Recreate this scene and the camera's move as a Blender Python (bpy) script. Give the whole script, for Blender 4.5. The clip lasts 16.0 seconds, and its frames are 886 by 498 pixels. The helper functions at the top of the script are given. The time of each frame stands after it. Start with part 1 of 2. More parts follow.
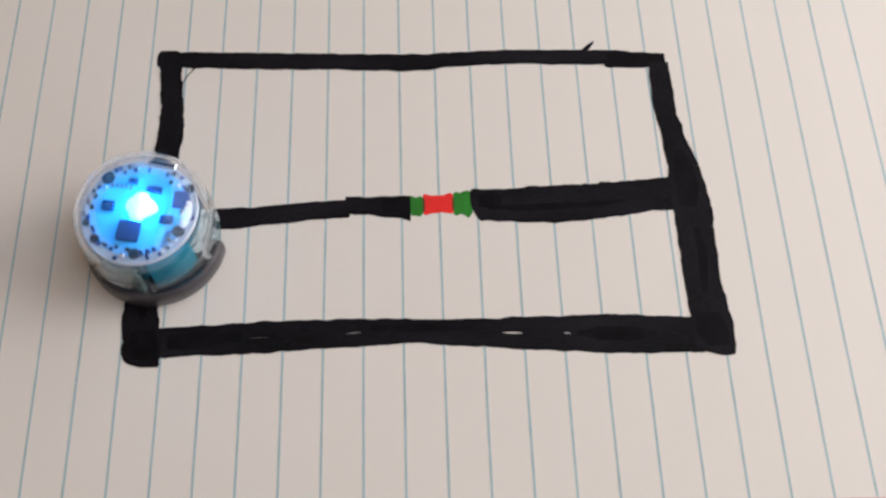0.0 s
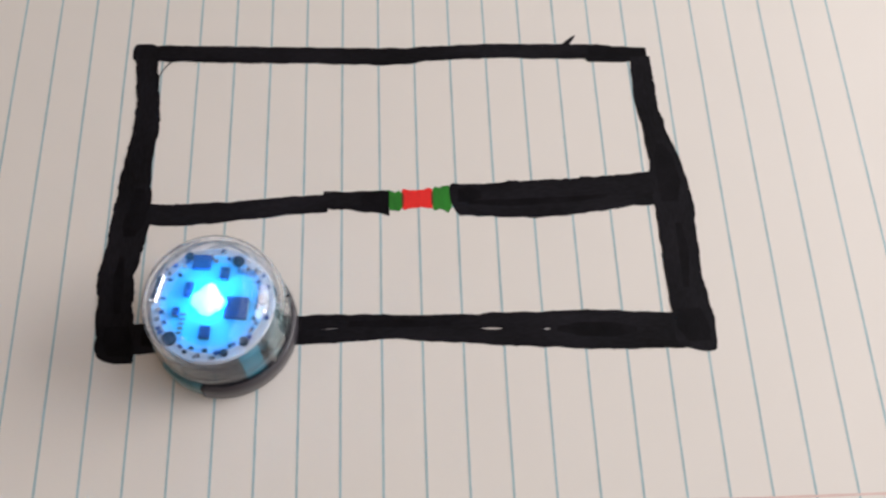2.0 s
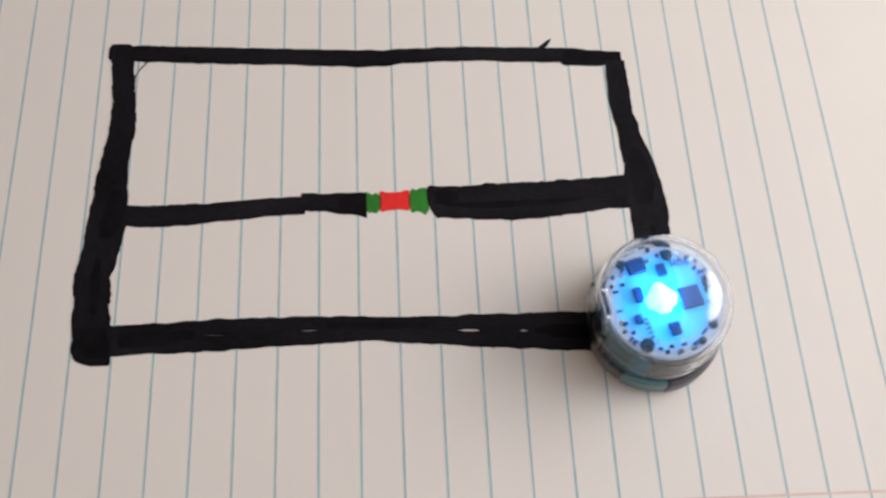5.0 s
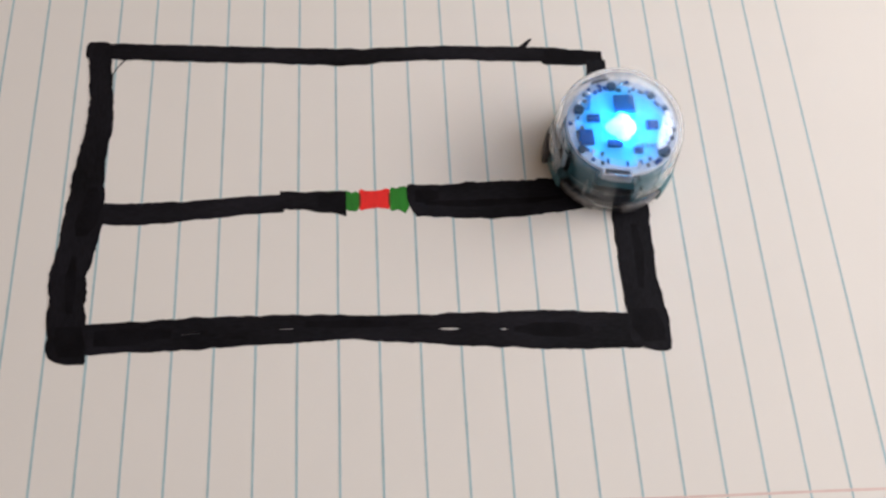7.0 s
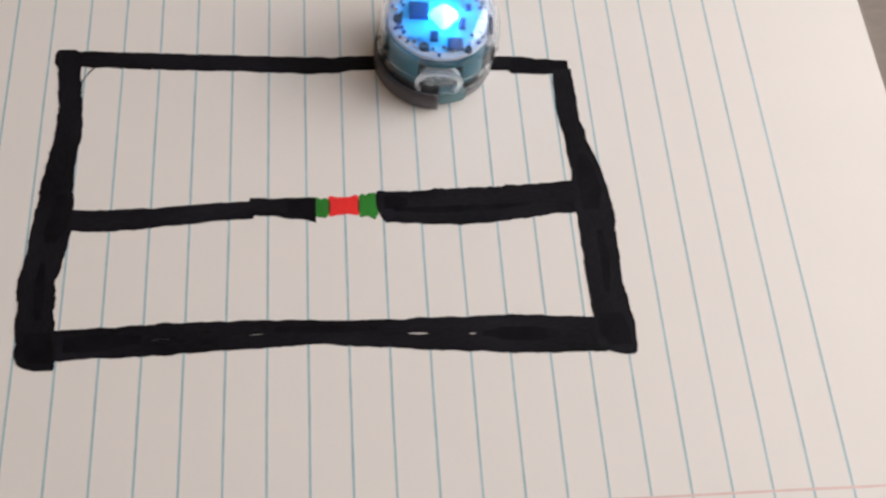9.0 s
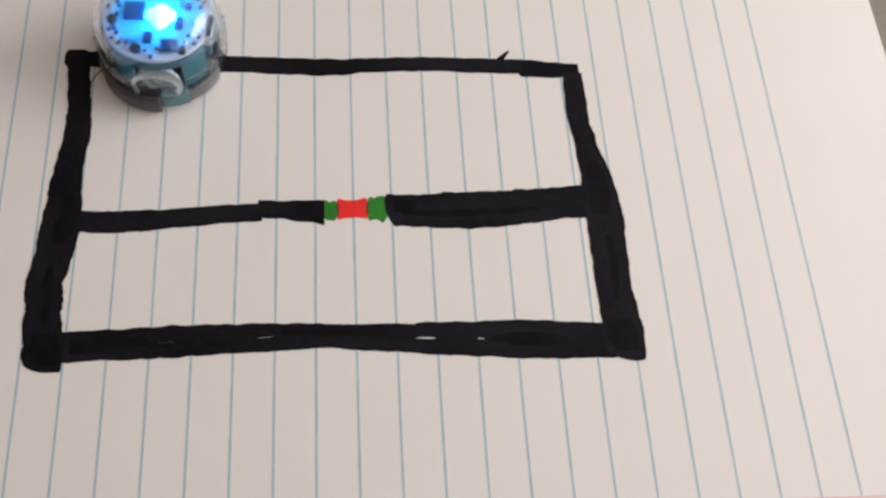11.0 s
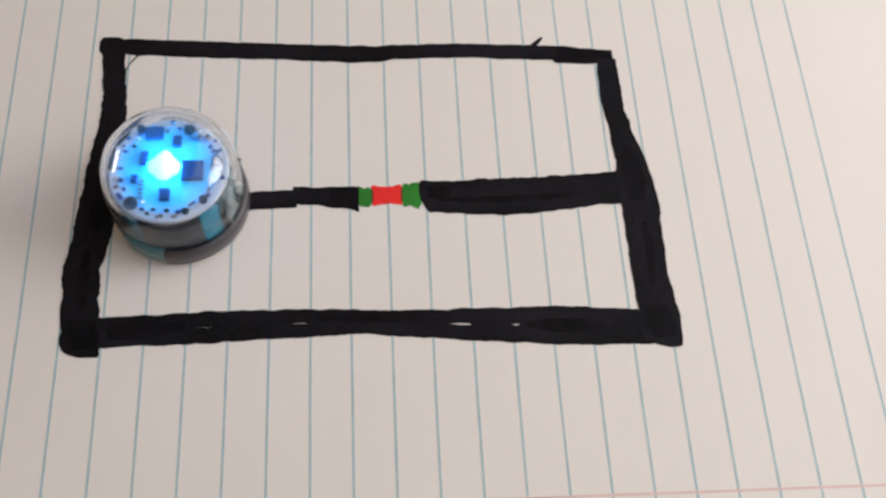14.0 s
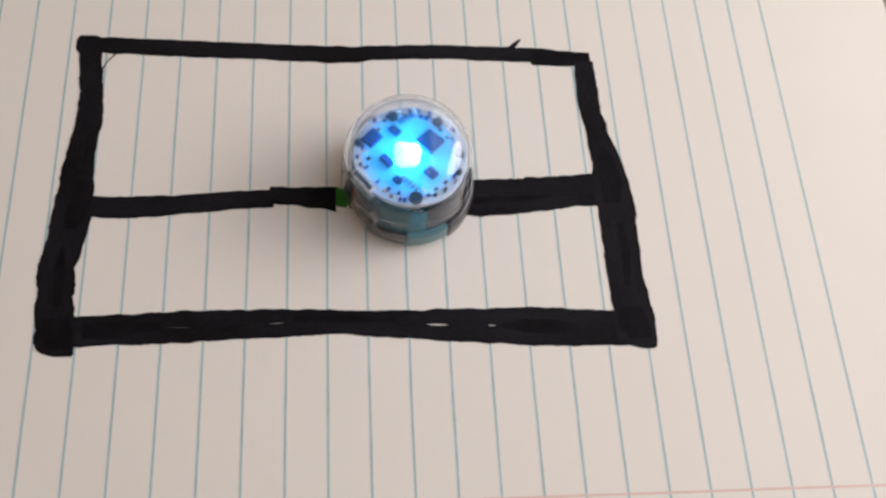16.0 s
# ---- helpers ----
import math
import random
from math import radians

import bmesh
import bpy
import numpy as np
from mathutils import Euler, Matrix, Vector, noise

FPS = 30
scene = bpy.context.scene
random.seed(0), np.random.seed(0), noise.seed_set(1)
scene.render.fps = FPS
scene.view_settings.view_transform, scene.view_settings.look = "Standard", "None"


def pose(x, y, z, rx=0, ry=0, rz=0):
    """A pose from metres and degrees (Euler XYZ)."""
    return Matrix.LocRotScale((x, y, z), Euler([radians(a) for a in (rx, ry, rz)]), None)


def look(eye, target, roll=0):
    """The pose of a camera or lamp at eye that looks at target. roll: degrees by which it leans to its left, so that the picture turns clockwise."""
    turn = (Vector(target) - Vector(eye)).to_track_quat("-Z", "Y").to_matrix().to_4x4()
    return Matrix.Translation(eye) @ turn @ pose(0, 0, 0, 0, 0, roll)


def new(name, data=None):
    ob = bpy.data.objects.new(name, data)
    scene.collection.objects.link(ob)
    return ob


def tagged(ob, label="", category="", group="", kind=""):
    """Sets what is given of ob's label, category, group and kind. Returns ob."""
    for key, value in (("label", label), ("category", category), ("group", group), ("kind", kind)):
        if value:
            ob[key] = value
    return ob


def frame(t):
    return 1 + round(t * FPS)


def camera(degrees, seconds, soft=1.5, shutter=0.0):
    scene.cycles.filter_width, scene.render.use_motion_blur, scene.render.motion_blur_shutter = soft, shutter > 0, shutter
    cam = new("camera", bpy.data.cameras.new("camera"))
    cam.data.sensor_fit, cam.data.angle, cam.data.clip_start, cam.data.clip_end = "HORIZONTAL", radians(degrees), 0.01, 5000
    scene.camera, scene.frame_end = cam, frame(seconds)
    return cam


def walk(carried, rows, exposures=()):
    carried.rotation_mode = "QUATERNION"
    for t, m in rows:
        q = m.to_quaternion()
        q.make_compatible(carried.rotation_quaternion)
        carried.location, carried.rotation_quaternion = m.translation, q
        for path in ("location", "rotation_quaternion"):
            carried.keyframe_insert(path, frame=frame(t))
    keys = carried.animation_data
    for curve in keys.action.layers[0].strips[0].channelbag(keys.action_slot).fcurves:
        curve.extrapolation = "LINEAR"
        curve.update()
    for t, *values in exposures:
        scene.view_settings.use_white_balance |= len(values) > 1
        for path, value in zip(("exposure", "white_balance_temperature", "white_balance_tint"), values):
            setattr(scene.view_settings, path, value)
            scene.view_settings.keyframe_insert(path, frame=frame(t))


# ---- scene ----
cam = camera(45.955, 16.0, soft=2.6, shutter=0.4)
PATH = [
    (0, look((0.0535, -0.0935, 0.1737), (0.0572, -0.0110, 0.0), 0.82)),
    (0.5, look((0.0535, -0.0937, 0.1725), (0.0577, -0.0110, 0.0), 1.26)),
    (1, look((0.0540, -0.0941, 0.1700), (0.0584, -0.0114, 0.0), 1.26)),
    (1.5, look((0.0551, -0.0939, 0.1715), (0.0598, -0.0113, 0.0), 1.39)),
    (2, look((0.0553, -0.0940, 0.1711), (0.0610, -0.0121, 0.0), 2.08)),
    (2.5, look((0.0539, -0.0924, 0.1734), (0.0607, -0.0099, 0.0), 2.69)),
    (3, look((0.0546, -0.0939, 0.1737), (0.0623, -0.0097, 0.0), 3.31)),
    (3.5, look((0.0541, -0.0939, 0.1730), (0.0620, -0.0096, 0.0), 3.44)),
    (4, look((0.0534, -0.0926, 0.1748), (0.0633, -0.0092, 0.0), 4.86)),
    (4.5, look((0.0537, -0.0929, 0.1736), (0.0644, -0.0109, 0.0), 5.41)),
    (6.8, look((0.0516, -0.0951, 0.1712), (0.0675, -0.0121, 0.0), 8.44)),
    (7, look((0.0545, -0.0952, 0.1705), (0.0688, -0.0122, 0.0), 7.45)),
    (7.5, look((0.0550, -0.0950, 0.1689), (0.0705, -0.0128, 0.0), 8.20)),
    (8, look((0.0538, -0.0967, 0.1720), (0.0729, -0.0109, 0.0), 9.84)),
    (8.5, look((0.0545, -0.0990, 0.1720), (0.0741, -0.0107, 0.0), 9.74)),
    (9, look((0.0542, -0.0975, 0.1716), (0.0746, -0.0112, 0.0), 10.43)),
    (11.3, look((0.0538, -0.0958, 0.1716), (0.0727, -0.0103, 0.0), 10.22)),
    (11.5, look((0.0557, -0.0976, 0.1708), (0.0734, -0.0112, 0.0), 9.29)),
    (12, look((0.0548, -0.0974, 0.1705), (0.0703, -0.0106, 0.0), 7.94)),
    (12.5, look((0.0521, -0.0987, 0.1726), (0.0664, -0.0097, 0.0), 7.08)),
    (13, look((0.0508, -0.0976, 0.1703), (0.0660, -0.0114, 0.0), 7.94)),
    (13.5, look((0.0503, -0.0969, 0.1701), (0.0658, -0.0129, 0.0), 8.41)),
    (14, look((0.0510, -0.0970, 0.1702), (0.0665, -0.0130, 0.0), 8.38)),
    (14.5, look((0.0500, -0.0969, 0.1697), (0.0661, -0.0139, 0.0), 8.88)),
    (15, look((0.0504, -0.0958, 0.1712), (0.0677, -0.0127, 0.0), 9.77)),
    (15.5, look((0.0500, -0.0956, 0.1704), (0.0687, -0.0127, 0.0), 10.77)),
    (16, look((0.0518, -0.0972, 0.1708), (0.0708, -0.0129, 0.0), 10.73)),
]
walk(cam, PATH, [(0, 0.0, 6500, 10), (15.6, 0.0, 6500, 10), (15.8, 0.0, 6600, 10), (16, 0.0, 6620, 10)])

# ---- world, window light ----
MM = 0.001
WALL_E, WALL_W, WALL_S, WALL_N = 0.43, -1.5, -1.3, 1.3
FLOOR_Z, CEIL_Z = -0.75, 1.15
WIN_Y0, WIN_Y1, WIN_Z0, WIN_Z1 = -0.95, 0.95, 0.06, 0.95

world = bpy.data.worlds.new("world")
scene.world = world
world.use_nodes = True
sky = world.node_tree.nodes.new("ShaderNodeTexSky")
sky.sky_type, sky.sun_disc, sky.sun_elevation, sky.sun_rotation = "NISHITA", False, radians(35), radians(200)
world.node_tree.links.new(sky.outputs["Color"], world.node_tree.nodes["Background"].inputs["Color"])
world.node_tree.nodes["Background"].inputs["Strength"].default_value = 0.10

window_light = bpy.data.lights.new("window_light", "AREA")
window_light.shape, window_light.size, window_light.size_y = "RECTANGLE", WIN_Y1 - WIN_Y0, WIN_Z1 - WIN_Z0
window_light.energy, window_light.color = 5.7, (1.0, 0.953, 0.918)
lamp = new("window_light", window_light)
lamp.matrix_world = look((WALL_E + 0.02, (WIN_Y0 + WIN_Y1) / 2, (WIN_Z0 + WIN_Z1) / 2), (0.0, (WIN_Y0 + WIN_Y1) / 2, (WIN_Z0 + WIN_Z1) / 2))
# small lamp added in the opening for the dome's compact highlight
highlight_light = bpy.data.lights.new("dome_highlight_light", "AREA")
highlight_light.shape, highlight_light.size, highlight_light.size_y = "ELLIPSE", 0.36, 0.22
highlight_light.energy, highlight_light.color = 1.52, (1.0, 0.953, 0.918)
highlight_lamp = new("dome_highlight_light", highlight_light)
highlight_lamp.matrix_world = look((WALL_E + 0.01, 0.03, 0.182), (0.0, 0.03, 0.182))
scene.view_settings.exposure = 0.0


# ---- materials ----
def material(name, color, rough=0.5, metal=0.0, vary=0.08, scale=400.0, fine=4000.0, bump=0.0, stretch=(1, 1, 1), spread=0.0, transmission=0.0, ior=1.45, emit=None, power=0.0, tint2=None, coat=0.0, specular=0.5):
    """A procedural surface: base colour with variation at a coarse and a fine scale, gloss variation and fine relief."""
    m = bpy.data.materials.new(name)
    m.use_nodes = True
    nt = m.node_tree
    bsdf = nt.nodes["Principled BSDF"]
    coord = nt.nodes.new("ShaderNodeTexCoord")
    mapping = nt.nodes.new("ShaderNodeMapping")
    mapping.inputs["Scale"].default_value = stretch
    nt.links.new(coord.outputs["Object"], mapping.inputs["Vector"])
    coarse = nt.nodes.new("ShaderNodeTexNoise")
    coarse.inputs["Scale"].default_value, coarse.inputs["Detail"].default_value = scale, 3.0
    grain = nt.nodes.new("ShaderNodeTexNoise")
    grain.inputs["Scale"].default_value, grain.inputs["Detail"].default_value = fine, 2.0
    for n in (coarse, grain):
        nt.links.new(mapping.outputs["Vector"], n.inputs["Vector"])
    both = nt.nodes.new("ShaderNodeMix")
    both.data_type = "FLOAT"
    both.inputs[0].default_value = 0.35
    nt.links.new(coarse.outputs["Fac"], both.inputs[2])
    nt.links.new(grain.outputs["Fac"], both.inputs[3])
    ramp = nt.nodes.new("ShaderNodeValToRGB")
    ramp.color_ramp.elements[0].position, ramp.color_ramp.elements[1].position = 0.3, 0.7
    low = tint2 or tuple(c * (1 - vary) for c in color)
    high = tuple(min(1.0, c * (1 + vary)) for c in color)
    ramp.color_ramp.elements[0].color, ramp.color_ramp.elements[1].color = (*low, 1), (*high, 1)
    nt.links.new(both.outputs[0], ramp.inputs["Fac"])
    nt.links.new(ramp.outputs["Color"], bsdf.inputs["Base Color"])
    bsdf.inputs["Roughness"].default_value, bsdf.inputs["Metallic"].default_value = rough, metal
    bsdf.inputs["Transmission Weight"].default_value, bsdf.inputs["IOR"].default_value = transmission, ior
    bsdf.inputs["Coat Weight"].default_value, bsdf.inputs["Specular IOR Level"].default_value = coat, specular
    if emit:
        bsdf.inputs["Emission Color"].default_value, bsdf.inputs["Emission Strength"].default_value = (*emit, 1), power
    if bump:
        relief = nt.nodes.new("ShaderNodeBump")
        relief.inputs["Strength"].default_value, relief.inputs["Distance"].default_value = bump, 0.0001
        nt.links.new(grain.outputs["Fac"], relief.inputs["Height"])
        nt.links.new(relief.outputs["Normal"], bsdf.inputs["Normal"])
    return m


PAPER = material("paper", (0.80, 0.755, 0.715), 0.85, vary=0.012, scale=60, fine=2500, bump=0.12)
RULE_INK = material("rule_ink", (0.38, 0.525, 0.57), 0.8, vary=0.14, scale=250, fine=3000)
MARGIN_INK = material("margin_ink", (0.74, 0.56, 0.52), 0.8, vary=0.08, scale=250, fine=3000)
INK_ACROSS = material("black_marker_across", (0.0076, 0.0069, 0.0096), 0.62, vary=0.85, scale=130, fine=2000, stretch=(0.35, 1.0, 1), bump=0.05, specular=0.12)
INK_ALONG = material("black_marker_along", (0.0076, 0.0069, 0.0096), 0.62, vary=0.85, scale=130, fine=2000, stretch=(1.0, 0.35, 1), bump=0.05, specular=0.12)
INK_DENSE = material("dense_black_marker", (0.0048, 0.0043, 0.0060), 0.6, vary=0.7, scale=220, fine=2000, bump=0.05, specular=0.1)
INK_GREEN = material("green_marker", (0.018, 0.20, 0.015), 0.7, vary=0.3, scale=500, fine=2600, stretch=(1.4, 0.4, 1))
INK_OVERLAP = material("brown_marker_overlap", (0.10, 0.035, 0.012), 0.7, vary=0.4, scale=700, fine=2600)
INK_RED = material("red_marker", (0.85, 0.022, 0.018), 0.7, vary=0.15, scale=500, fine=2600, stretch=(1.4, 0.4, 1))
CLEAR = material("clear_plastic", (0.97, 0.98, 0.99), 0.03, vary=0.01, scale=100, fine=900, transmission=1.0, ior=1.47)


def milky(mat, share):
    """Lets a small share of the light scatter through the plastic, as fine scratches do."""
    nt = mat.node_tree
    out, bsdf = nt.nodes["Material Output"], nt.nodes["Principled BSDF"]
    haze, mix = nt.nodes.new("ShaderNodeBsdfTranslucent"), nt.nodes.new("ShaderNodeMixShader")
    haze.inputs["Color"].default_value = (0.9, 0.92, 0.95, 1)
    mix.inputs["Fac"].default_value = share
    nt.links.new(bsdf.outputs["BSDF"], mix.inputs[1])
    nt.links.new(haze.outputs["BSDF"], mix.inputs[2])
    nt.links.new(mix.outputs["Shader"], out.inputs["Surface"])


CLOUDY = material("cloudy_plastic", (0.95, 0.96, 0.98), 0.03, vary=0.03, scale=200, fine=1500, transmission=1.0, ior=1.5)
WALL_CLEAR = material("clear_wall_plastic", (0.95, 0.96, 0.98), 0.05, vary=0.03, scale=200, fine=1500, transmission=1.0, ior=1.22, specular=0.3)
milky(CLEAR, 0.006)
milky(WALL_CLEAR, 0.006)
milky(CLOUDY, 0.02)
ARCH = material("whitened_arch_plastic", (0.95, 0.96, 0.98), 0.06, vary=0.03, scale=200, fine=1500, transmission=1.0, ior=1.5)
milky(ARCH, 0.28)
TYRE = material("frosted_tyre", (0.48, 0.55, 0.58), 0.3, vary=0.1, transmission=0.5, ior=1.35)
SMOKE = material("smoky_clear", (0.17, 0.26, 0.27), 0.2, vary=0.1, transmission=0.5, ior=1.4)
SKIRT = material("smoky_plastic", (0.042, 0.037, 0.045), 0.42, vary=0.15, scale=300, fine=2500, coat=0.3)
SMOKY_FOOT = material("smoky_foot", (0.30, 0.29, 0.31), 0.25, vary=0.15, scale=300, fine=2500, transmission=0.6, ior=1.45)
GLOW_FADE = material("glow_fade_ring", (0.15, 0.44, 0.72), 0.4, vary=0.1, scale=700, fine=3500)
RIM = material("white_rim", (0.37, 0.37, 0.38), 0.4, vary=0.06, scale=700, fine=3500)
GLOW_BOARD = material("glow_painted_board", (0.045, 0.44, 0.77), 0.45, vary=0.05, scale=700, fine=3500)
GLOW_CHIP = material("glow_tinted_chip", (0.003, 0.028, 0.130), 0.6, vary=0.2, scale=900, fine=5000, specular=0.15)
SENSOR = material("black_sensor", (0.005, 0.008, 0.016), 0.5, vary=0.2, scale=900, fine=5000, specular=0.2)
BROWN_PART = material("brown_component", (0.10, 0.07, 0.06), 0.45, vary=0.2, scale=900, fine=5000)
SILVER = material("solder", (0.85, 0.85, 0.87), 0.14, metal=1.0, vary=0.1, scale=900, fine=5000)
PORT = material("white_port", (0.40, 0.42, 0.45), 0.35, transmission=0.3, vary=0.06, scale=600, fine=3000)
TEAL = material("teal_wrap", (0.002, 0.130, 0.200), 0.5, vary=0.25, scale=260, fine=2500, specular=0.2)
DULL_TEAL = material("dull_teal_plastic", (0.075, 0.17, 0.195), 0.35, vary=0.2, scale=260, fine=2500, coat=0.3)
DARK_TEAL = material("dark_teal_plastic", (0.012, 0.085, 0.115), 0.45, vary=0.25, scale=260, fine=2500, specular=0.25)
MOTOR = material("dark_motor", (0.012, 0.016, 0.024), 0.5, vary=0.25, scale=400, fine=3000, specular=0.2)
LED = material("blue_led", (0.8, 0.9, 1.0), 0.4, vary=0.0, emit=(0.014, 0.39, 1.0), power=135.0)
WOOD = material("dark_table", (0.20, 0.165, 0.135), 0.55, vary=0.18, scale=30, fine=300, stretch=(1, 3, 1), bump=0.2)
WALL = material("warm_bounce_wall", (0.80, 0.66, 0.51), 0.9, vary=0.02, scale=3, fine=120)
CEILING = material("warm_bounce_ceiling", (0.82, 0.75, 0.66), 0.9, vary=0.015, scale=3, fine=120)
FLOORING = material("warm_bounce_floor", (0.42, 0.32, 0.23), 0.95, vary=0.15, scale=12, fine=500, bump=0.3)


# ---- mesh helpers ----
def mesh_of(name, bm, mat, smooth=False):
    bmesh.ops.recalc_face_normals(bm, faces=bm.faces)
    me = bpy.data.meshes.new(name)
    bm.to_mesh(me)
    bm.free()
    me.materials.append(mat)
    if smooth:
        for p in me.polygons:
            p.use_smooth = True
    return me


def thing(name, bm, mat, label, category, group="", kind="", smooth=False):
    return tagged(new(name, mesh_of(name, bm, mat, smooth)), label, category, group, kind)


def part(name, bm, mat, parent, label="", smooth=False):
    ob = new(name, mesh_of(name, bm, mat, smooth))
    ob.parent = parent
    return tagged(ob, label)


def box(x0, y0, z0, x1, y1, z1, bevel=0.0, segments=2):
    bm = bmesh.new()
    bmesh.ops.create_cube(bm, size=1.0, matrix=Matrix.Translation(((x0 + x1) / 2, (y0 + y1) / 2, (z0 + z1) / 2)) @ Matrix.Diagonal((x1 - x0, y1 - y0, z1 - z0, 1)))
    if bevel:
        bmesh.ops.bevel(bm, geom=bm.edges[:], offset=bevel, segments=segments, affect="EDGES")
    return bm


def lathe(profile, a0=0.0, a1=360.0, steps=96):
    """A closed profile of (radius, height) in millimetres, turned round z from a0 to a1 degrees."""
    bm = bmesh.new()
    full = a1 - a0 >= 360.0
    count = steps if full else steps + 1
    rings = []
    for i in range(count):
        a = radians(a0 + (a1 - a0) * i / steps)
        rings.append([bm.verts.new((r * MM * math.cos(a), r * MM * math.sin(a), z * MM)) for r, z in profile])
    n = len(profile)
    for i in range(steps):
        p, q = rings[i], rings[(i + 1) % count]
        for j in range(n):
            bm.faces.new((p[j], q[j], q[(j + 1) % n], p[(j + 1) % n]))
    if not full:
        bm.faces.new(rings[0])
        bm.faces.new(rings[-1])
    bmesh.ops.remove_doubles(bm, verts=bm.verts, dist=2e-6)
    return bm


def disc(x, y, z0, z1, r, bevel=0.15, steps=28):
    """An upright round button in millimetres."""
    bm = lathe([(0, z0), (r, z0), (r, z1 - bevel), (r - bevel, z1), (0, z1)], steps=steps)
    bmesh.ops.translate(bm, verts=bm.verts, vec=(x * MM, y * MM, 0))
    return bm


def chip_box(x, y, z0, sx, sy, h, turn=0.0, bevel=0.12):
    bm = box(-sx / 2 * MM, -sy / 2 * MM, z0 * MM, sx / 2 * MM, sy / 2 * MM, (z0 + h) * MM, bevel * MM, 1)
    bmesh.ops.transform(bm, verts=bm.verts, matrix=pose(x * MM, y * MM, 0, 0, 0, turn))
    return bm


# ---- room ----
T = 0.12
tagged(new("floor", mesh_of("floor", box(WALL_W - T, WALL_S - T, FLOOR_Z - T, WALL_E + T, WALL_N + T, FLOOR_Z), FLOORING)), "plain brown unseen floor that bounces warm fill light", "floor", kind="structure")
tagged(new("ceiling", mesh_of("ceiling", box(WALL_W - T, WALL_S - T, CEIL_Z, WALL_E + T, WALL_N + T, CEIL_Z + T), CEILING)), "plain cream unseen ceiling that bounces warm fill light", "ceiling", kind="structure")
for name, b in (("wall_west", (WALL_W - T, WALL_S, FLOOR_Z, WALL_W, WALL_N, CEIL_Z)), ("wall_south", (WALL_W - T, WALL_S - T, FLOOR_Z, WALL_E + T, WALL_S, CEIL_Z)),
                ("wall_north", (WALL_W - T, WALL_N, FLOOR_Z, WALL_E + T, WALL_N + T, CEIL_Z))):
    tagged(new(name, mesh_of(name, box(*b), WALL)), "plain beige unseen wall that bounces warm fill light", "wall", kind="structure")


def wall_with_window():
    bm = bmesh.new()
    ys, zs = (WALL_S, WIN_Y0, WIN_Y1, WALL_N), (FLOOR_Z, WIN_Z0, WIN_Z1, CEIL_Z)
    for i in range(3):
        for j in range(3):
            if (i, j) != (1, 1):
                piece = box(WALL_E, ys[i], zs[j], WALL_E + T, ys[i + 1], zs[j + 1])
                me = bpy.data.meshes.new("piece")
                piece.to_mesh(me)
                piece.free()
                bm.from_mesh(me)
                bpy.data.meshes.remove(me)
    bmesh.ops.remove_doubles(bm, verts=bm.verts, dist=1e-5)
    seen, spare = {}, []
    for f in bm.faces:
        key = tuple(round(c, 4) for c in f.calc_center_median())
        if key in seen:
            spare += [f, seen[key]]
        seen[key] = f
    bmesh.ops.delete(bm, geom=spare, context="FACES")
    return tagged(new("wall_east", mesh_of("wall_east", bm, WALL)), "plain beige unseen wall with a window opening, warm for bounce", "wall", kind="structure")


wall_with_window()

# ---- table and paper ----
PAPER_X0, PAPER_X1, PAPER_Y0, PAPER_Y1 = -0.108, 0.1702, -0.092, 0.124
TABLE_Z = -0.0012
table = tagged(new("table"), "dark brown wooden table under the ruled paper", "table")
table.location = (-0.41, 0.0, FLOOR_Z)
TOP = TABLE_Z - FLOOR_Z
part("tabletop", box(-0.7, -0.45, TOP - 0.03, 0.7, 0.45, TOP, 0.004), WOOD, table)
for sx in (-1, 1):
    for sy in (-1, 1):
        part("leg", box(sx * 0.63 - 0.03, sy * 0.38 - 0.03, 0.0, sx * 0.63 + 0.03, sy * 0.38 + 0.03, TOP - 0.03, 0.003), WOOD, table)

RULE = 0.0071
paper = thing("ruled_paper", box(PAPER_X0, PAPER_Y0, TABLE_Z, PAPER_X1, PAPER_Y1, 0.0), PAPER, "off-white sheet of ruled notebook paper with pale blue lines", "paper")


def ruled_strip(x, y0, y1, half, z, seed, along_y=True, steps=120):
    """A thin printed line with a slightly uneven edge."""
    bm = bmesh.new()
    rail = []
    for i in range(steps + 1):
        v = y0 + (y1 - y0) * i / steps
        off = 0.00005 * noise.noise((v * 60, seed * 7.3, 0)) + 0.000025 * noise.noise((v * 400, seed * 3.1, 2))
        w = half * (1 + 0.22 * noise.noise((v * 300, seed * 5.7, 5)))
        pair = ((x + off - w, v), (x + off + w, v)) if along_y else ((v, x + off - w), (v, x + off + w))
        rail.append([bm.verts.new((a, b, z)) for a, b in pair])
    for p, q in zip(rail, rail[1:]):
        bm.faces.new((p[0], p[1], q[1], q[0]))
    return bm


for k in range(-14, 21):
    part("ruled_line", ruled_strip(k * RULE, PAPER_Y0 + 0.0002, PAPER_Y1 - 0.0002, 0.00019, 0.00002, k), RULE_INK, paper, "pale blue printed line")
for y in (-0.0588, 0.0497):
    part("margin_line", ruled_strip(y, PAPER_X0 + 0.0002, PAPER_X1 - 0.0002, 0.00022, 0.00003, y * 900, False), MARGIN_INK, paper, "pale red printed margin line")


# ---- marker drawing ----
def stroke_mesh(knots, level, gaps=(), rough=0.16, seed=0.0):
    """A broad marker stroke: knots of (x, y, width) in millimetres along its middle; gaps of (x, length, height) left bare along the middle."""
    pts = []
    for (xa, ya, wa), (xb, yb, wb) in zip(knots, knots[1:]):
        n = max(2, int(math.hypot(xb - xa, yb - ya) / 0.35))
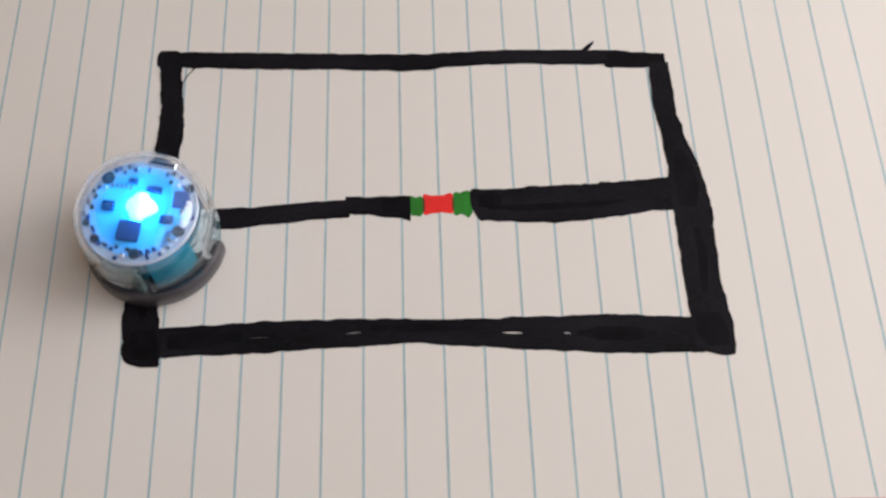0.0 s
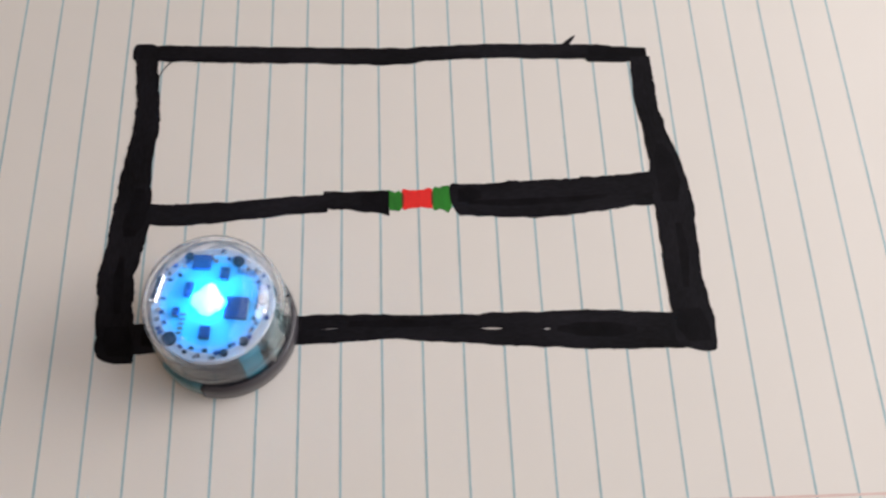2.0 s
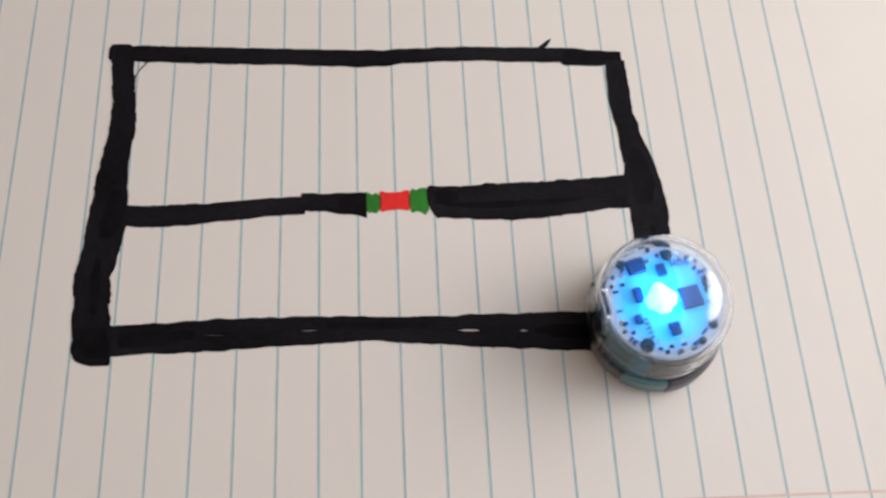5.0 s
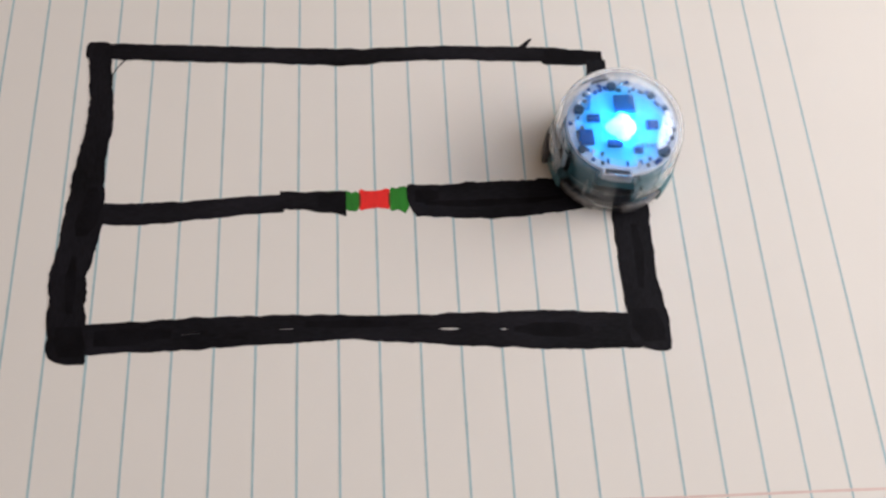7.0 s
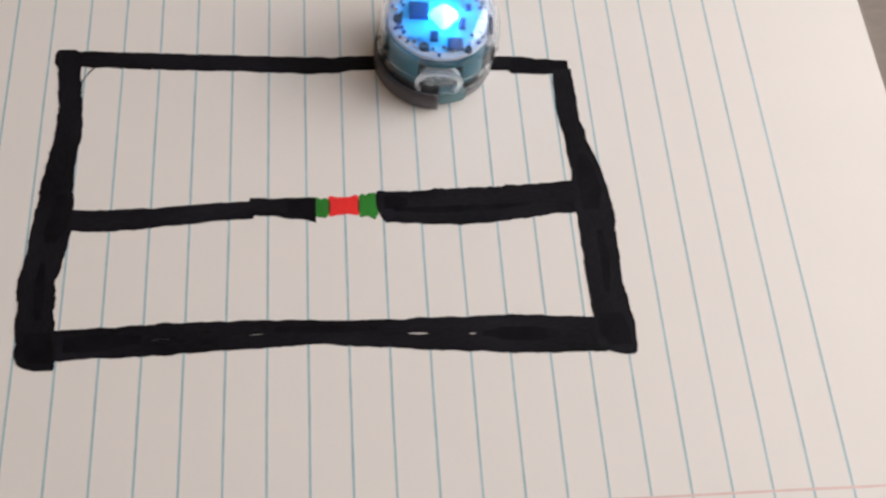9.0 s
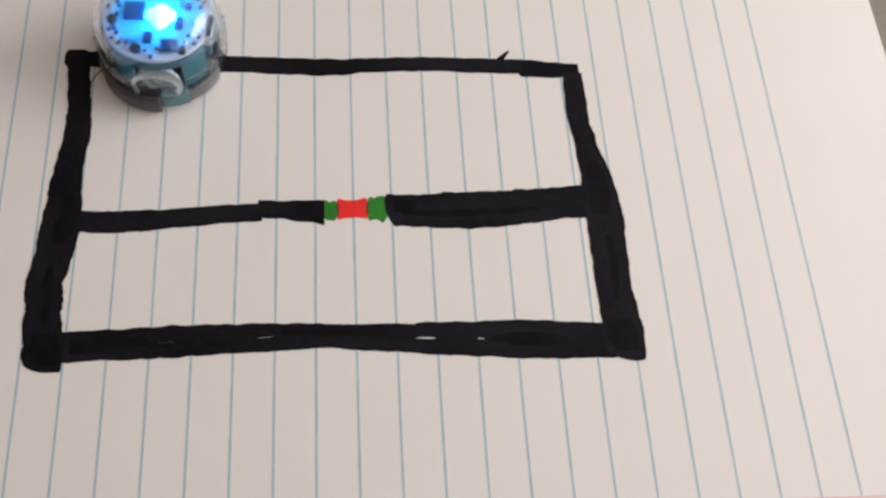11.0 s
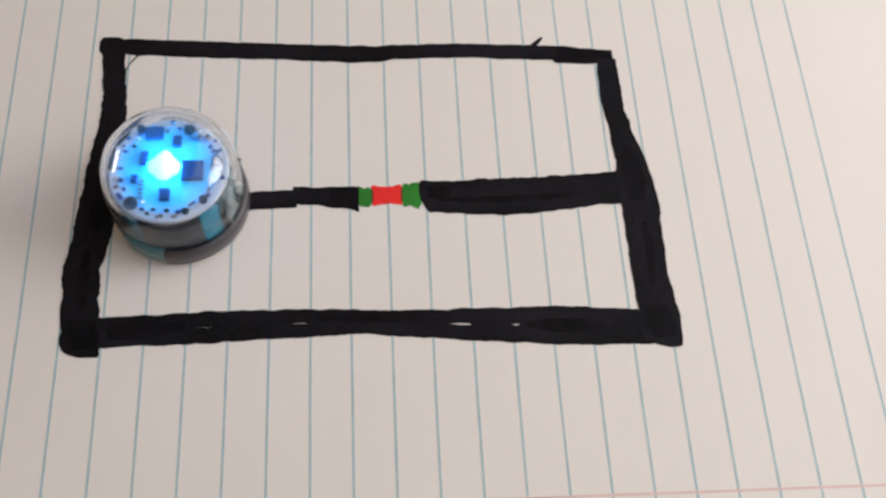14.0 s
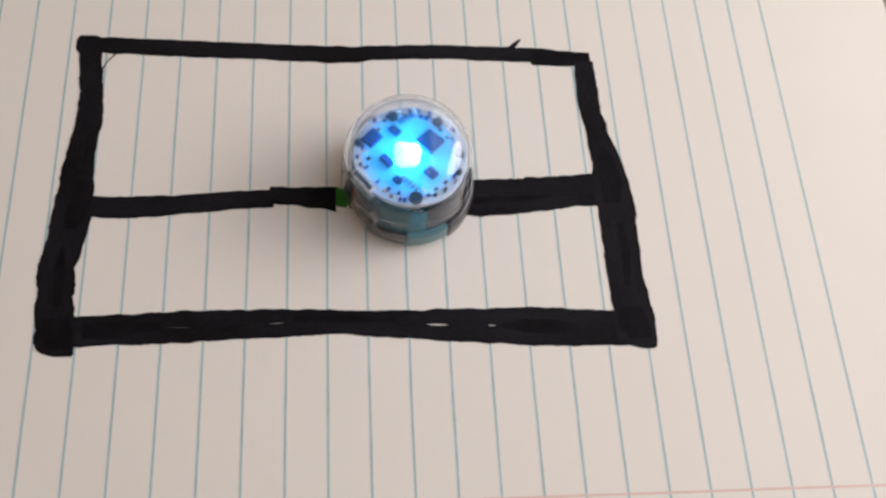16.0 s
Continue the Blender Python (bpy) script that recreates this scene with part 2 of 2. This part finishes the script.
        for i in range(n):
            u = i / n
            s = u * u * (3 - 2 * u)
            pts.append((xa + (xb - xa) * u, ya + (yb - ya) * u, wa + (wb - wa) * s))
    pts.append(knots[-1])
    bm = bmesh.new()
    rails = []
    horizontal = abs(knots[-1][0] - knots[0][0]) > abs(knots[-1][1] - knots[0][1])
    run = 0.0
    for i, (x, y, w) in enumerate(pts):
        if i:
            run += math.hypot(x - pts[i - 1][0], y - pts[i - 1][1])
        side = (0, 1) if horizontal else (1, 0)
        edge = [1.7 * rough * noise.noise((run * 0.36, seed + e * 9.7, 0)) + 0.8 * rough * noise.noise((run * 1.3, seed + e * 4.1, 3)) for e in (0, 1)]
        bare = 0.0
        for gx, length, height in gaps:
            d = abs(x - gx) / (length / 2)
            if d < 1:
                bare = height * math.sqrt(1 - d) / 2
        offs = (w / 2 + edge[0], bare, -bare, -w / 2 + edge[1])
        rails.append([bm.verts.new(((x + o * side[0]) * MM, (y + o * side[1]) * MM, level * MM)) for o in offs])
    for p, q in zip(rails, rails[1:]):
        for a, b in ((0, 1), (2, 3)):
            bm.faces.new((p[a], p[b], q[b], q[a]))
    return bm


def stroke(name, knots, level, mat, label, gaps=(), rough=0.16, seed=0.0, category="marker line", group="marker lines of the track", passes=(), pass_ink=None):
    """A stroke as a thing; passes are the stretches where the pen went over it again and the ink lies denser."""
    line = thing(name, stroke_mesh(knots, level, gaps, rough, seed), mat, label, category, group)
    for i, again in enumerate(passes):
        part("second_pass", stroke_mesh(again, level + 0.012, (), 0.12, seed * 3.7 + i), pass_ink or INK_DENSE, line, "darker ink where the pen passed twice")
    return line


stroke("marker_line", [(1.15, 32.7, 2.2), (1.5, 32.7, 3.3), (2.2, 32.7, 3.7), (9.3, 32.4, 3.9), (25.8, 31.7, 4.0), (36.9, 31.25, 3.9), (50, 30.7, 4.1), (55, 30.6, 4.0), (59.3, 31.1, 3.6), (70.7, 31.5, 3.5), (82.1, 31.2, 3.5), (90.7, 30.9, 3.6), (91.3, 30.55, 4.3), (103.3, 29.7, 3.5)], 0.060, INK_ACROSS, "black marker stroke along the far side of the track", seed=1.0, passes=[[(1.8, 33.0, 2.0), (4.0, 32.8, 2.7), (6.2, 32.6, 1.8)], [(91.6, 30.5, 2.6), (96.0, 30.3, 3.0), (103.0, 29.8, 2.6)]])
stroke("marker_line", [(3.3, 34.85, 2.8), (3.4, 34.6, 3.9), (3.5, 34.0, 4.5), (4.0, 30.7, 4.2), (4.5, 26.6, 4.6), (4.9, 22.7, 4.2), (5.2, 20.1, 4.7), (5.3, 14.9, 4.8), (4.3, 7.5, 5.3), (4.2, 2.6, 6.1), (4.1, -4.4, 7.1), (3.75, -9.0, 6.8), (2.5, -15.7, 6.5), (2.8, -20.0, 6.4), (3.1, -24.3, 6.5), (3.5, -28.9, 6.7), (3.75, -30.8, 6.4), (4.0, -31.4, 5.9), (4.4, -31.8, 5.2), (5.3, -32.4, 3.2)], 0.075, INK_ALONG, "broad black marker stroke crossing the blank end of the page", seed=2.0, rough=0.26, passes=[[(5.2, 2.0, 1.6), (5.4, -2.0, 3.4), (4.6, -5.5, 3.8), (4.0, -8.0, 2.0)], [(3.2, -12.0, 1.0), (3.0, -17.0, 1.8), (3.4, -23.0, 1.2)], [(3.6, -25.5, 4.2), (3.9, -28.5, 5.2), (4.4, -31.0, 4.2)]])
stroke("marker_line", [(6.5, -3.6, 4.4), (12.9, -3.75, 4.4), (17.9, -3.65, 4.4), (23.0, -3.3, 4.1), (33.2, -2.45, 3.9), (40.0, -2.05, 3.8)], 0.060, INK_ACROSS, "thin black marker stroke leading to the colour code", seed=3.0)
stroke("marker_line", [(39.2, -1.45, 3.8), (43.5, -1.7, 3.9), (47.7, -2.0, 4.5), (51.4, -2.35, 5.3)], 0.050, INK_ACROSS, "short black marker stroke ending at a green patch", seed=4.0, passes=[[(46.2, -1.9, 2.8), (48.5, -2.1, 3.8), (51.2, -2.3, 4.4)]])
stroke("marker_line", [(62.6, -0.3, 1.6), (62.8, -0.6, 3.4), (63.2, -1.1, 4.8), (63.8, -1.7, 6.0), (64.5, -2.05, 6.7), (69.9, -2.25, 7.1), (75.2, -2.3, 7.8), (80.6, -2.1, 7.9), (86.0, -1.9, 7.6), (91.5, -1.4, 7.3), (97.1, -0.8, 7.0), (102.5, -0.4, 6.8)], 0.060, INK_ACROSS, "broad black marker stroke beyond the colour code", seed=5.0, rough=0.22, passes=[[(66.0, -2.6, 0.9), (74.0, -2.9, 1.5), (84.0, -2.6, 1.2), (92.0, -2.0, 0.8)], [(64.2, -1.2, 2.6), (66.0, -1.0, 3.0), (68.5, -1.1, 1.4)]])
stroke("marker_line", [(101.8, 29.4, 4.1), (101.85, 18.6, 4.3), (102.65, 12.0, 4.4), (103.35, 8.2, 5.4), (103.8, 5.6, 6.0), (104.0, 1.8, 6.8), (104.35, -4.4, 7.3), (104.2, -11.7, 6.9), (104.2, -18.7, 6.6), (104.5, -23.2, 7.1), (104.75, -26.6, 7.5), (104.7, -30.4, 7.4), (104.8, -31.1, 7.2), (105.2, -31.9, 6.2), (105.85, -32.5, 4.6), (106.3, -32.85, 3.3), (106.5, -33.05, 2.3), (106.6, -33.15, 1.2)], 0.075, INK_ALONG, "black marker stroke widening towards the near corner", seed=6.0, rough=0.2, passes=[[(103.2, 9.0, 1.4), (103.6, 6.0, 3.6), (104.0, 1.0, 4.2), (103.6, -3.5, 3.0)], [(104.6, -8.0, 1.2), (104.9, -14.0, 1.8), (104.3, -21.0, 1.2)], [(104.2, -25.0, 4.2), (104.5, -28.5, 5.6), (105.4, -31.2, 4.0)]])
stroke("marker_line", [(1.2, -28.0, 5.6), (14.7, -27.7, 5.7), (24.2, -27.4, 6.0), (33.8, -27.1, 5.6), (43.6, -27.0, 5.3), (50.0, -26.9, 4.6), (55.0, -27.2, 4.7), (63.4, -27.6, 5.3), (73.4, -28.0, 6.4), (88.6, -28.5, 7.4), (93.7, -28.8, 7.1), (106.0, -29.2, 6.4)], 0.060, INK_ACROSS, "broad black marker stroke with small bare streaks along its middle", gaps=((24.2, 3.2, 0.035), (40.8, 2.8, 0.09), (69.1, 3.6, 0.34), (78.7, 1.2, 0.24)), seed=7.0, passes=[[(8.0, -27.9, 2.6), (14.0, -27.6, 3.2), (21.0, -27.2, 1.4)], [(80.5, -28.3, 1.0), (85.0, -28.4, 2.6), (90.0, -28.6, 2.8), (94.5, -28.8, 1.0)], [(44.0, -26.2, 1.0), (52.0, -26.4, 1.5), (62.0, -26.6, 1.0)]])
stroke("marker_line", [(86.9, 32.5, 1.7), (87.7, 33.2, 1.6), (88.4, 34.0, 1.1), (89.3, 34.9, 0.25)], 0.066, INK_ACROSS, "small black marker tick above the far stroke", seed=8.0, rough=0.1)
stroke("marker_line", [(6.6, 26.6, 0.25), (7.2, 28.2, 0.28), (8.0, 29.4, 0.34), (9.0, 30.6, 0.4)], 0.066, INK_ALONG, "thin curved black marker line inside the far corner", seed=9.0, rough=0.05)
CODE = "colour code patches on the track"
stroke("colour_patch", [(51.4, -1.9, 3.5), (51.8, -2.0, 4.3), (52.4, -2.1, 4.0), (53.2, -2.0, 4.5), (53.75, -1.9, 3.3)], 0.056, INK_GREEN, "green marker patch next to the thin black stroke", seed=10.0, rough=0.3, category="marker patch", group=CODE)
stroke("colour_patch", [(47.4, -0.05, 0.3), (49.5, 0.0, 0.5), (51.6, -0.1, 0.9)], 0.046, INK_GREEN, "thin green marker smear beside the black stroke", seed=13.0, rough=0.1, category="marker patch", group=CODE)
stroke("colour_patch", [(53.75, -1.6, 3.7), (54.2, -1.7, 4.5), (55.6, -1.75, 3.8), (57.6, -1.7, 3.9), (58.9, -1.6, 4.5), (59.45, -1.7, 4.0)], 0.064, INK_RED, "red marker patch between two green patches", seed=11.0, rough=0.25, category="marker patch", group=CODE, passes=[[(53.72, -1.7, 2.6), (53.9, -1.7, 3.4), (54.1, -1.7, 1.6)], [(59.2, -1.7, 2.0), (59.4, -1.75, 3.3), (59.55, -1.75, 2.4)]], pass_ink=INK_OVERLAP)
stroke("colour_patch", [(59.5, -1.9, 4.4), (59.9, -1.8, 5.1), (60.8, -1.7, 4.3), (61.5, -1.6, 4.8), (62.3, -1.7, 5.5), (63.0, -1.4, 4.0)], 0.056, INK_GREEN, "green marker patch next to the broad black stroke", seed=12.0, rough=0.25, category="marker patch", group=CODE)


# ---- robot ----
def spiral_wheel(parent, y):
    """A wheel in its own space, its axle along y, with a raised spiral on its face."""
    bm = lathe([(0.0, -0.3), (3.7, -0.3), (3.9, -0.1), (3.9, 0.3), (3.7, 0.5), (3.3, 0.5), (3.1, 0.1), (0.0, 0.1)], steps=40)
    turns = 26
    for i in range(turns):
        u = i / (turns - 1)
        piece = chip_box(0.6 + 2.2 * u, 0, 0.05, 0.32, 0.5 + 0.35 * u, 0.35, 0, 0.08)
        bmesh.ops.transform(piece, verts=piece.verts, matrix=pose(0, 0, 0, 0, 0, 560 * math.sqrt(u)))
        me = bpy.data.meshes.new("piece")
        piece.to_mesh(me)
        piece.free()
        bm.from_mesh(me)
        bpy.data.meshes.remove(me)
    bmesh.ops.transform(bm, verts=bm.verts, matrix=pose(0, 0, 0, -90 if y > 0 else 90, 0, 0))
    wheel = part("wheel", bm, TYRE, parent, "pale wheel with a raised spiral behind the clear shell")
    wheel.location = (-1.9 * MM, y * MM, 7.4 * MM)
    return wheel


SHELL_Y = 0.4 * MM  # the shell sits a little off the middle of the board


def build_robot():
    robot = tagged(new("toy_robot"), "round toy robot with clear dome over blue-lit circuit board", "toy robot")
    # lower body
    skirt = part("skirt", lathe([(11.3, 0.7), (12.2, 0.7), (12.5, 1.0), (12.55, 3.4), (12.4, 4.1), (12.2, 4.6), (11.3, 4.6)], -88, 100, 72), SKIRT, robot, "smoky dark grey plastic skirt", True)
    skirt.location.y = SHELL_Y
    part("chassis", lathe([(0, 0.9), (9.6, 0.9), (9.8, 1.6), (9.9, 4.4), (0, 4.4)], steps=64), MOTOR, robot, "dark underside")
    bumper = part("rear_bumper", lathe([(10.3, 1.0), (10.8, 0.9), (11.6, 4.4), (11.0, 4.4)], 102, 272, 60), CLOUDY, robot, "clear plastic rear bumper", True)
    bumper.visible_shadow = False
    for a0, a1 in ((128, 166), (194, 232)):
        part("rear_foot", lathe([(10.2, 0.8), (11.0, 0.8), (11.35, 1.1), (11.75, 4.2), (11.5, 4.5), (10.6, 4.5)], a0, a1, 24), SMOKY_FOOT, robot, "smoky translucent rear foot", True)
    part("battery", box(-7.6 * MM, -4.4 * MM, 4.5 * MM, 8.8 * MM, 4.4 * MM, 12.4 * MM, 1.2 * MM, 3), TEAL, robot, "teal wrapped battery block")
    for s in (-1, 1):
        bm = lathe([(0, -3.0), (2.1, -3.0), (2.1, 3.0), (0, 3.0)], steps=28)
        bmesh.ops.transform(bm, verts=bm.verts, matrix=pose(-0.5 * MM, s * 6.5 * MM, 9.0 * MM, 0, 90, 0))
        part("motor", bm, MOTOR, robot, "dark motor can")
        part("side_panel", lathe([(9.5, 4.6), (10.2, 4.6), (10.2, 12.0), (9.9, 12.3), (9.5, 12.3)], -48 if s < 0 else 28, -28 if s < 0 else 75, 40), TEAL, robot, "curved teal side panel", False)
        part("rear_side_panel", lathe([(9.4, 4.6), (10.1, 4.6), (10.1, 11.9), (9.8, 12.2), (9.4, 12.2)], min(s * 127, s * 158), max(s * 127, s * 158), 24), DARK_TEAL, robot, "dark teal panel beside the charging port")
        if s < 0:
            part("side_cover", lathe([(9.7, 5.0), (10.3, 5.0), (10.3, 11.8), (10.1, 12.0), (9.7, 12.0)], -108, -49, 28), MOTOR, robot, "dark cover over the driven wheel")
            part("rear_block", lathe([(9.4, 5.0), (10.2, 5.0), (10.2, 11.0), (9.4, 11.0)], -126.5, -109, 12), TEAL, robot, "teal block beside the dark cover")
        else:
            part("upper_panel", lathe([(9.3, 11.2), (10.1, 11.2), (10.1, 12.2), (9.3, 12.3)], 75.5, 126.5, 24), DARK_TEAL, robot, "dark teal band above the wheel")
    for a0, a1 in ((101, 127), (233, 271)):
        part("lower_panel", lathe([(9.95, 1.0), (11.5, 1.0), (11.85, 1.4), (11.95, 4.3), (11.7, 4.8), (9.95, 4.8)], a0, a1, 24), DULL_TEAL, robot, "dull teal lower panel behind the wheel")
    part("front_panel", chip_box(9.9, 0, 4.6, 0.8, 6.5, 7.2), SMOKE, robot, "smoky translucent front panel")
    part("rear_panel", box(-10.0 * MM, -3.6 * MM, 8.6 * MM, -9.0 * MM, 3.6 * MM, 11.6 * MM, 0.3 * MM), DARK_TEAL, robot, "teal panel under the charging port")
    part("switch", box(-10.2 * MM, -1.6 * MM, 4.6 * MM, -9.0 * MM, 1.6 * MM, 7.4 * MM, 0.25 * MM), MOTOR, robot, "dark power switch")
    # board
    board = part("circuit_board", lathe([(0, 12.7), (7.3, 12.7), (7.3, 13.55), (0, 13.55)], steps=96), GLOW_BOARD, robot, "round white circuit board with painted blue LED glow")
    part("board_rim", lathe([(8.5, 12.7), (9.75, 12.7), (10.0, 12.85), (10.0, 13.4), (9.8, 13.58), (8.5, 13.58)], steps=96), RIM, board, "white rim round the circuit board")
    part("board_glow_ring", lathe([(7.3, 12.7), (8.5, 12.7), (8.5, 13.565), (7.3, 13.565)], steps=96), GLOW_FADE, board, "ring where the painted LED glow fades on the board")
    top = 13.56
    part("chip", chip_box(4.2, 0.0, top, 3.7, 3.7, 0.9, 10), GLOW_CHIP, board, "square dark microchip with painted blue LED glow")
    part("chip", chip_box(0.6, -5.2, top, 1.7, 2.2, 0.8, 10), GLOW_CHIP, board)
    part("chip", chip_box(-3.8, 6.3, top, 3.0, 2.5, 0.8, 12), GLOW_CHIP, board)
    part("chip", chip_box(0.4, 5.3, top, 1.5, 2.3, 0.7, 8), GLOW_CHIP, board)
    part("chip", chip_box(-4.3, 1.2, top, 1.4, 2.6, 0.7, 8), GLOW_CHIP, board)
    part("chip", chip_box(-5.0, -3.0, top, 1.2, 1.6, 0.6, 8), GLOW_CHIP, board)
    for x, y, r in ((-4.5, -7.5, 1.15), (1.9, 8.0, 0.95), (7.8, 2.5, 0.9), (7.0, -5.0, 0.75), (-6.3, 7.0, 0.7), (4.6, -7.6, 0.6)):
        part("sensor", disc(x, y, top, top + 0.7, r), SENSOR, board, "round dark sensor")
    rnd = random.Random(5)
    for i in range(60):
        a = radians(-158 + i * 316 / 59 + rnd.uniform(-2.0, 2.0))
        r = rnd.choice((9.3, 9.0, 8.6, 8.1, 7.4))
        mat = rnd.choice((SENSOR, GLOW_CHIP, GLOW_CHIP, BROWN_PART, SILVER, SILVER))
        part("component", chip_box(r * math.cos(a), r * math.sin(a), top + 0.02, rnd.uniform(0.45, 1.0), rnd.uniform(0.35, 0.65), 0.4, math.degrees(a) + rnd.choice((0, 90, 20)), 0.05), mat, board)
    for i in range(5):
        part("pin", chip_box(2.4 + 0.65 * i, 6.5, top, 0.25, 1.1, 0.25, 10, 0.04), GLOW_CHIP, board)
        part("pin", chip_box(-3.4 - 0.1 * i, -6.2 + 0.8 * i, top, 0.9, 0.28, 0.25, 10, 0.04), BROWN_PART, board)
    port = part("charging_port", chip_box(-9.2, 0.5, 11.4, 1.8, 5.4, 1.9, 4, 0.2), PORT, robot, "white charging port at the board's edge")
    for s in (-1, 1):
        part("pad", chip_box(-7.9, 0.5 + s * 1.7, top, 0.9, 0.35, 0.3, 4, 0.04), GLOW_CHIP, port)
    part("port_frame", chip_box(-9.7, 0.4, 13.25, 1.3, 5.2, 0.5, 4, 0.12), SILVER, port, "silver metal frame")
    part("slot", chip_box(-9.8, 0.4, 13.6, 0.7, 4.3, 0.25, 4, 0.04), SENSOR, port, "dark slot")
    bm = lathe([(2.45, top), (2.5, top + 0.4), (2.3, top + 0.95), (1.8, top + 1.45), (1.0, top + 1.8), (0.0, top + 1.9), (0.0, top)], steps=40)
    for v in bm.verts:  # uneven star outline builds the light's glare into the LED's shape
        a = math.atan2(v.co.y, v.co.x)
        k = 1.02 + 0.10 * math.cos(4 * a + 0.5) + 0.06 * math.cos(3 * a + 1.9) + 0.03 * math.cos(9 * a)
        v.co.x, v.co.y = v.co.x * k, v.co.y * k
    bmesh.ops.transform(bm, verts=bm.verts, matrix=pose(-0.7 * MM, 0.2 * MM, 0, 0, 0, 14))
    part("led", bm, LED, board, "bright blue light-emitting diode", True)
    # clear shell
    outer = [(11.75, 4.7), (11.82, 6.5), (11.82, 9.0), (11.76, 11.4), (11.62, 13.1), (11.3, 14.6), (10.75, 16.0), (9.85, 17.3), (8.5, 18.5), (6.7, 19.4), (4.5, 20.0), (2.3, 20.3), (0.0, 20.4)]
    inner = [(0.0, 19.7), (2.2, 19.6), (4.3, 19.3), (6.35, 18.75), (8.0, 17.95), (9.25, 16.85), (10.1, 15.7), (10.62, 14.45), (10.92, 13.0), (11.06, 11.4), (11.12, 9.0), (11.12, 6.5), (11.05, 4.7)]
    shell = part("shell", lathe(outer + inner, steps=128), CLEAR, robot, "clear plastic dome and wall", True)
    shell.visible_shadow = False
    shell.location.y = SHELL_Y
    # the upright wall is duller than the polished dome
    shell.data.materials.append(WALL_CLEAR)
    for face in shell.data.polygons:
        face.material_index = 1 if face.center.z < 13.0 * MM else 0
    for z, r in ((8.6, 11.78),):
        ring = part("seam", lathe([(r, z), (r + 0.16, z + 0.12), (r + 0.16, z + 0.3), (r, z + 0.42)], steps=96), CLEAR, shell, "moulded ridge round the dome", True)
        ring.visible_shadow = False
    for a in (-24, 24, 156, 204):
        bm = box(11.6 * MM, -0.25 * MM, 5.0 * MM, 12.15 * MM, 0.25 * MM, 11.0 * MM, 0.08 * MM, 1)
        bmesh.ops.transform(bm, verts=bm.verts, matrix=pose(0, 0, 0, 0, 0, a))
        rib = part("rib", bm, CLEAR, shell, "upright clear rib")
        rib.visible_shadow = False
    # raised arch of the shell over the open wheel
    bm = lathe([(3.75, -0.5), (4.35, -0.5), (4.55, 0.0), (4.35, 0.55), (3.75, 0.55)], -28, 208, 44)
    bmesh.ops.transform(bm, verts=bm.verts, matrix=pose(-1.9 * MM, 11.6 * MM, 7.5 * MM, 90, 0, 0))
    for v in bm.verts:
        v.co.y -= 11.9 * MM - math.sqrt((11.9 * MM) ** 2 - v.co.x ** 2)
    arch = part("wheel_arch", bm, ARCH, shell, "raised clear arch over the wheel", True)
    arch.visible_shadow = False
    wheels = [spiral_wheel(robot, 9.1), spiral_wheel(robot, -7.5)]
    return robot, wheels


robot, wheels = build_robot()

# seconds, x, y in millimetres, heading in degrees
ROUTE = [
    (0.0, 4.75, -8.7, -107.4), (0.5, 3.9, -20.6, -93.1), (1.0, 7.5, -26.4, -45.1), (1.5, 10.45, -25.7, -22.0), (2.0, 22.7, -27.3, -15.9),
    (2.5, 35.9, -27.6, -11.5), (3.0, 49.3, -27.7, -12.1), (3.5, 63.0, -28.1, -12.7), (4.0, 76.5, -28.5, -13.0), (4.5, 90.3, -29.1, -12.5),
    (4.75, 96.5, -29.2, -12.0), (5.1, 101.5, -28.4, 15.0), (5.5, 102.2, -26.8, 62.0), (5.9, 102.0, -20.5, 77.0), (6.4, 101.6, -8.0, 80.0),
    (6.8, 101.3, 1.6, 81.0), (7.0, 101.35, 5.1, 80.3), (7.5, 102.2, 18.2, 80.5), (8.0, 98.7, 27.1, 120.7), (8.5, 88.9, 30.5, 156.4),
    (9.0, 76.0, 32.0, 167.6), (9.5, 62.6, 32.2, 169.0), (10.2, 43.3, 32.0, 168.0), (10.9, 23.9, 32.2, 168.5), (11.3, 13.2, 31.9, 174.0),
    (11.5, 8.9, 30.4, 188.5), (12.0, 5.7, 21.5, 244.8), (12.5, 4.2, 8.9, 256.7), (13.0, 5.75, -4.2, 266.8), (13.25, 6.6, -4.6, 303.0), (13.5, 8.5, -4.1, 337.6),
    (14.0, 19.0, -3.55, 350.5), (14.5, 33.0, -3.2, 352.3), (15.0, 45.5, -2.7, 351.7), (15.5, 59.0, -2.5, 349.6), (15.7, 63.8, -2.2, 349.6), (15.85, 64.8, -1.6, 368.0), (16.0, 64.6, -1.0, 394.2),
]


def motions():
    walk(robot, [(t, pose(x * MM, y * MM, 0.0, 0, 0, h)) for t, x, y, h in ROUTE])
    # the wheels roll with the way that each side covers
    for wheel, side in zip(wheels, (1, -1)):
        rows, angle = [], 0.0
        for n in range(81):
            t = n * 0.2
            for (ta, xa, ya, ha), (tb, xb, yb, hb) in zip(ROUTE, ROUTE[1:]):
                if ta < t <= tb + 1e-9 and n:
                    speed = (math.hypot(xb - xa, yb - ya) - side * radians(hb - ha) * 10.2) / (tb - ta)
                    angle += math.degrees(speed * 0.2 / 4.0)
            rows.append((t, pose(wheel.location.x, wheel.location.y, wheel.location.z, 0, angle, 0)))
        walk(wheel, rows)


motions()
